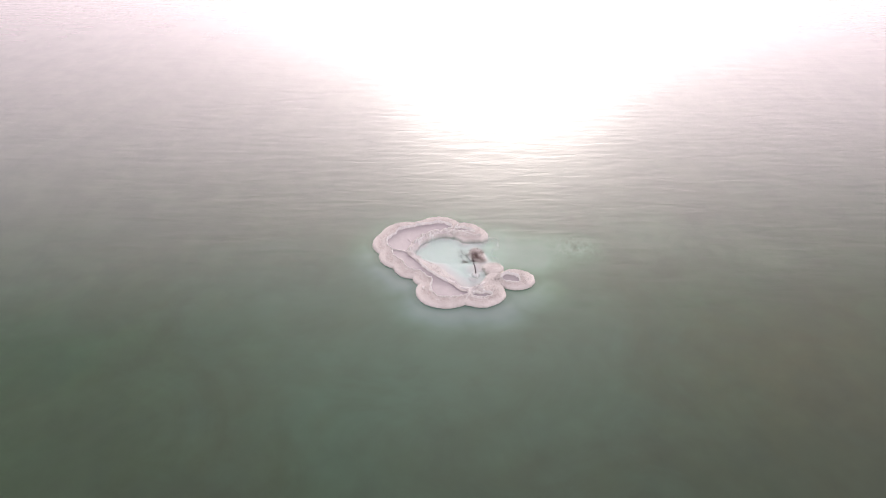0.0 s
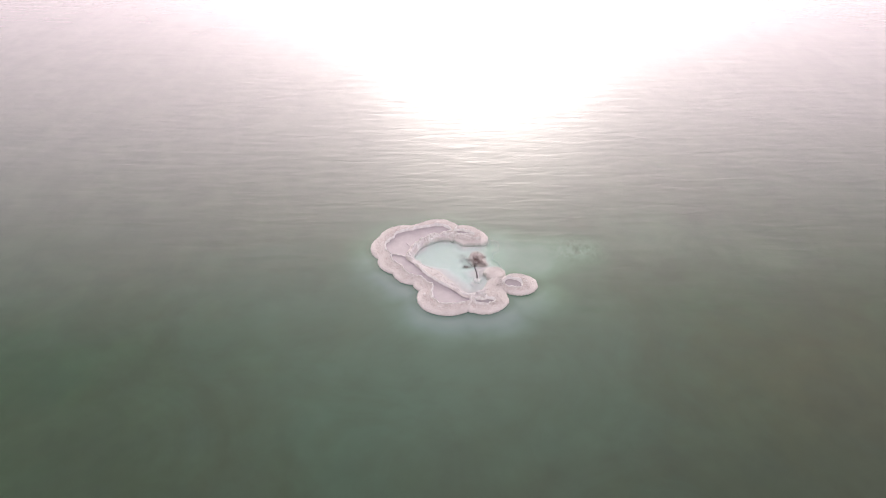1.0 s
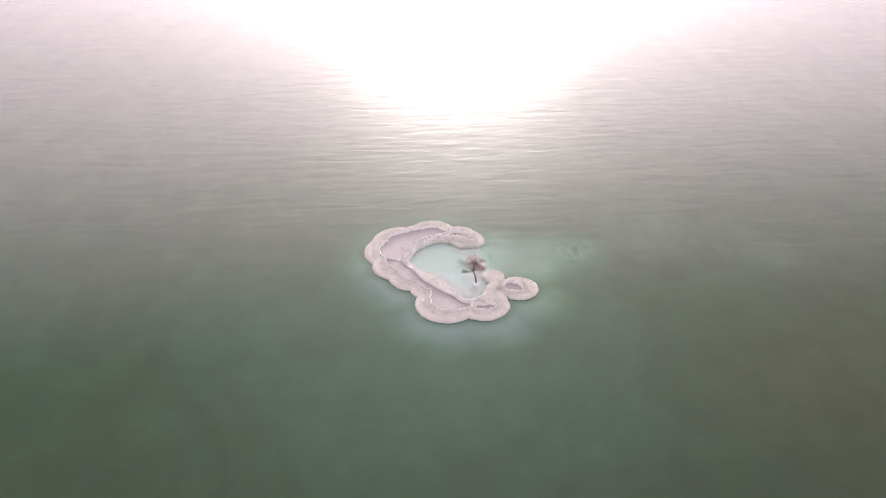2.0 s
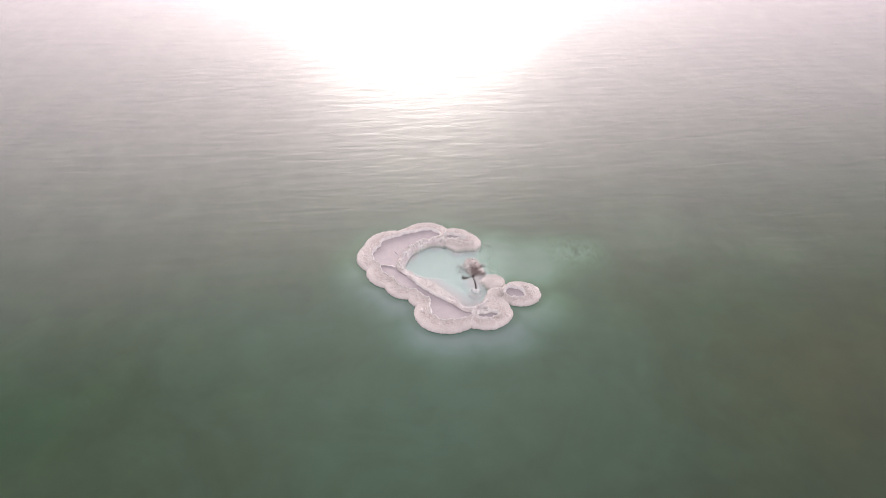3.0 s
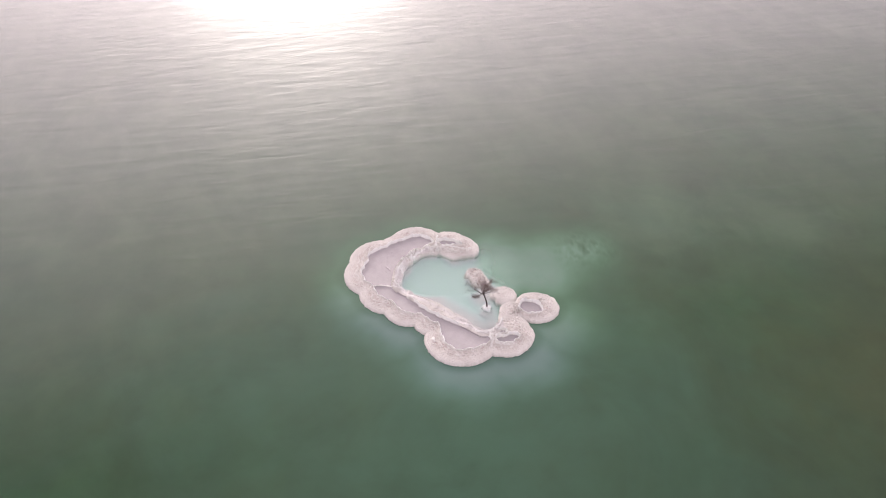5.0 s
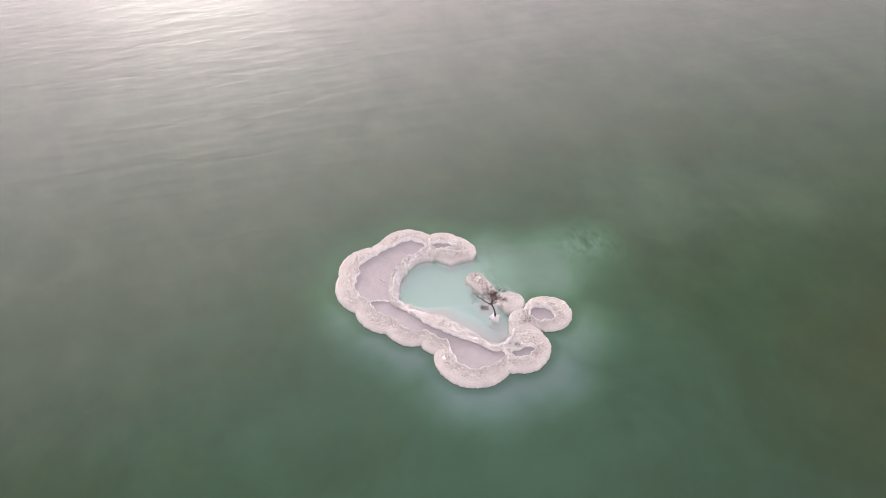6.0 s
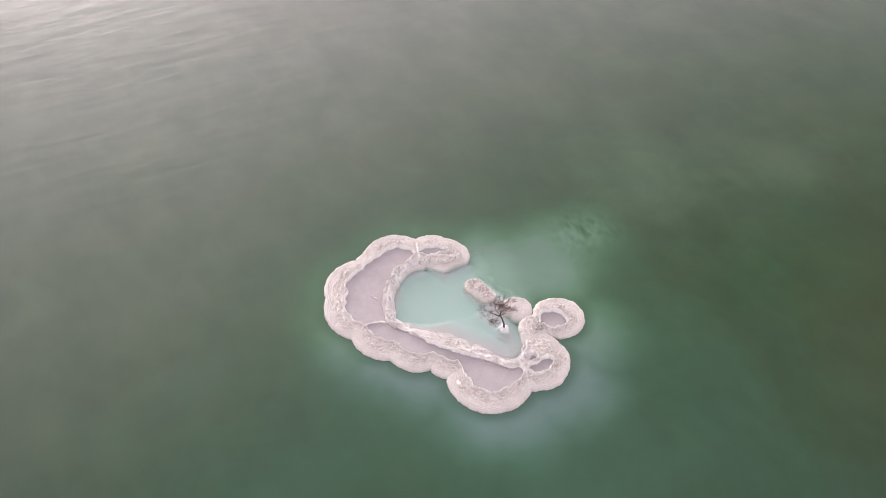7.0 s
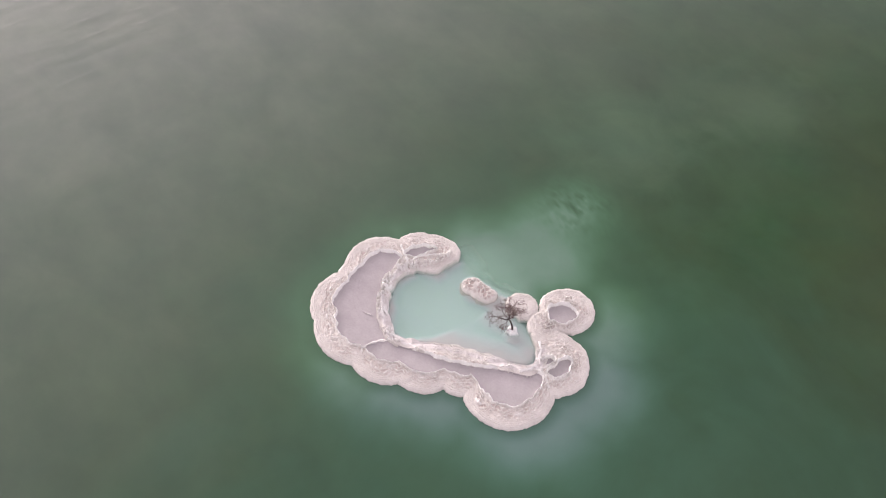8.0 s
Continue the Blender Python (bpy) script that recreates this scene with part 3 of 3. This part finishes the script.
def wander(rng, start, way, length, bend, lift, count):
    """Points of a crooked branch."""
    pts, d = [Vector(start)], Vector(way).normalized()
    for _ in range(count):
        d = (d + Vector((rng.uniform(-bend, bend), rng.uniform(-bend, bend), rng.uniform(-bend, bend) * 0.6 + lift))).normalized()
        pts.append(pts[-1] + d * (length / count))
    return pts


def taper(a, b, n):
    return [a + (b - a) * k / (n - 1) for k in range(n)]


def twigs(bm, rng, pts, level):
    """Finer and finer side shoots along a branch."""
    size, thick = ((0.36, 0.015), (0.24, 0.008), (0.15, 0.0055))[level]
    for k in range(1, len(pts)):
        for _ in range((1, 2, 2)[level]):
            d = (pts[k] - pts[k - 1]).normalized()
            way = d * 0.8 + Vector((rng.uniform(-1, 1), rng.uniform(-1, 1), rng.uniform(-0.45, 0.5)))
            n = (4, 3, 2)[level]
            sub = wander(rng, pts[k], way, size * rng.uniform(0.6, 1.25), 0.35, 0.03, n)
            tube(bm, sub, taper(thick, 0.004, n + 1), (5, 4, 3)[level])
            if level < 2:
                twigs(bm, rng, sub[1:] if level else sub[1:], level + 1)


def dead_tree():
    rng = random.Random(5)
    root = new("tree")
    root.location = (2.98, -1.64, 0.22)
    tagged(root, "small bare dark tree leaning from a white salt mound", "tree")
    bm = bmesh.new()
    trunk = [Vector(p) for p in ((0, 0, -0.1), (-0.01, 0.01, 0.14), (-0.06, 0.03, 0.42), (-0.15, 0.05, 0.74), (-0.28, 0.08, 1.04))]
    tube(bm, trunk, [0.075, 0.055, 0.048, 0.044, 0.042], 9)
    part("trunk", bm, BARK, root)
    fork = trunk[-1]
    ways = [((-1.0, 0.15, 0.08), 1.1, 0.052), ((0.60, 0.55, 0.45), 0.95, 0.055), ((0.85, -0.25, 0.12), 0.6, 0.034), ((-0.40, 0.80, 0.40), 0.8, 0.036),
            ((-0.65, -0.35, 0.25), 0.7, 0.032), ((0.80, 0.20, 0.30), 0.8, 0.036), ((0.0, 0.15, 1.0), 0.5, 0.03)]
    for w, length, thick in ways:
        bm = bmesh.new()
        limb = wander(rng, fork + Vector((0, 0, -0.02)), w, length, 0.34, 0.03, 7)
        tube(bm, limb, taper(0.72 * thick, 0.010, 8), 6)
        branch = part("branch", bm, BARK, root)
        fine = bmesh.new()
        twigs(fine, rng, limb[2:], 0)
        part("twig_spray", fine, TWIG, branch, "fine bare reddish-brown twigs")
    return root


dead_tree()


# ---- sea bed and water ----
def ring_sheet(name, radii, sides, height, material, centre=(1.0, 0.0), depth=None):
    """A round sheet that reaches the horizon, its rings closer together near the island."""
    a = np.arange(sides) * 2 * np.pi / sides
    r = np.array(radii)[:, None]
    x, y = centre[0] + r * np.cos(a), centre[1] + r * np.sin(a)
    z = height(x, y)
    verts = np.stack([x.ravel(), y.ravel(), z.ravel()], 1).tolist()
    verts.append((centre[0], centre[1], float(height(np.array([centre[0]]), np.array([centre[1]]))[0])))
    top = len(verts) - 1
    faces = [(top, i, (i + 1) % sides) for i in range(sides)]
    for k in range(len(radii) - 1):
        faces += [(k * sides + i, (k + 1) * sides + i, (k + 1) * sides + (i + 1) % sides, k * sides + (i + 1) % sides) for i in range(sides)]
    me = bpy.data.meshes.new(name)
    me.from_pydata(verts, [], faces)
    me.materials.append(material)
    for p in me.polygons:
        p.use_smooth = True
    if depth is not None:
        values = np.append(depth(x, y).ravel(), 0.3).astype(np.float32)
        me.attributes.new("depth", "FLOAT", "POINT").data.foreach_set("value", values)
    return new(name, me)


SHOALS = [(6.27, 2.87, 1.97), (5.00, 5.11, 1.47), (8.46, 2.64, 1.77), (10.67, 2.98, 1.67), (12.37, 3.14, 1.57), (7.44, 0.53, 1.57), (5.44, 0.57, 1.18), (8.6, 0.8, 1.9), (6.8, 1.6, 1.6)]
POOL_BED = smooth_loop([(1.60, 5.37), (0.11, 5.79), (-1.51, 4.76), (-2.52, 3.43), (-2.84, 1.99), (-1.47, 0.03), (1.28, -3.59), (2.37, -4.38), (4.59, -3.08), (4.82, -0.67), (8.02, -0.73), (8.09, 4.77), (3.50, 5.24)], 2)
SHELF = [(cx + 0.15, cy - 1.5, r + 0.5) for cx, cy, r in LOBES]


def blend_max(a, b, k):
    """The larger of two heights, with a rounded hollow where they meet."""
    t = np.clip(0.5 + 0.5 * (a - b) / k, 0, 1)
    return b * (1 - t) + a * t + k * t * (1 - t)


def bed_height(x, y):
    wx, wy = x + 0.6 * grain2(x, y, 0.3, 46) + 0.3 * grain2(x, y, 0.9, 47), y + 0.6 * grain2(x, y, 0.3, 48) + 0.3 * grain2(x, y, 0.9, 49)
    out, _ = inside_of(x, y, LOBES)
    apron, _ = inside_of(wx, wy, SHELF)
    lag = inside_loop(x, y, LAGOON)
    far = 0.7 * np.log(sum(np.exp(np.maximum(r - np.hypot(wx - cx, wy - cy), -30) / 0.7) for cx, cy, r in SHOALS))
    foot = -0.92 - 0.23 * soft(-0.1, 3.2, -out)
    # deeper beside the rim: darkens the water there like the rim's shadow
    shelf = -0.60 - 0.55 * soft(-1.2, 3.6, -apron) - 0.13 * (1 - soft(0.1, 0.9, -out))
    shoal = -0.57 - 0.58 * soft(-1.6, 2.2, -far)
    clods = np.exp(-((x - 12.2) ** 2 + (y - 3.2) ** 2) / 4.0) * (0.45 * np.abs(grain2(x, y, 1.1, 43)) + 0.40 * np.abs(grain2(x, y, 2.6, 50)))
    z = blend_max(blend_max(foot, shelf, 0.12), shoal, 0.12) - clods
    pool = inside_loop(x, y, POOL_BED)
    pond = -0.03 - 0.24 * soft(-0.2, 0.55 + 0.6 * (1 - soft(0.2, 1.6, y)), np.maximum(-out, lag) + 1.4 * soft(-0.1, 0.5, -lag) + 0.35 * grain2(x, y, 0.9, 51) + 0.12 * grain2(x, y, 2.6, 54)) - 0.10 * soft(2.2, 4.0, x - 0.2 * y + 0.6 * grain2(x, y, 0.8, 52))
    skirt = np.where(lag > -0.3, -0.035 - 0.15 * np.maximum(lag - 0.12 + 0.25 * grain2(x, y, 1.2, 63), 0) - 0.5 * soft(0.2, 1.6, y + 0.4 * grain2(x, y, 0.7, 64)), -1.5)
    rock = -0.10 - 0.9 * np.maximum(np.hypot(x - 2.82, 0.8 * (y + 2.0)) - 0.35 + 0.15 * grain2(x, y, 2.5, 65), 0)
    pond = blend_max(blend_max(pond, skirt, 0.06), rock, 0.05)
    sill = to_line(wx, wy, smooth_line([(3.06, 2.07), (3.39, 1.09), (3.53, 0.32), (3.92, -0.46)]))
    w = soft(-0.3, 0.5, pool) * (1 - soft(2.6, 7.0, x - 0.1 * y + 0.8 * grain2(x, y, 0.5, 53)))
    z = blend_max(z * (1 - w) + pond * w, -0.045 - 0.55 * np.maximum(sill - 0.5 + 0.25 * grain2(x, y, 1.4, 57), 0), 0.05)
    return z + 0.015 * grain2(x, y, 0.9, 45)


RINGS = list(np.arange(0.25, 22, 0.2)) + list(22 * 1.22 ** np.arange(0, 27))
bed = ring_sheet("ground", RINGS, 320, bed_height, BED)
tagged(bed, "pale salt shelf on silty sea bed, colour darkened and greened with water depth", "sea bed", kind="structure")
sea = ring_sheet("water", RINGS, 240, lambda x, y: np.zeros_like(x), WATER, depth=lambda x, y: -bed_height(x, y))
tagged(sea, "calm green hazy brine with low ripples", "water", kind="structure")
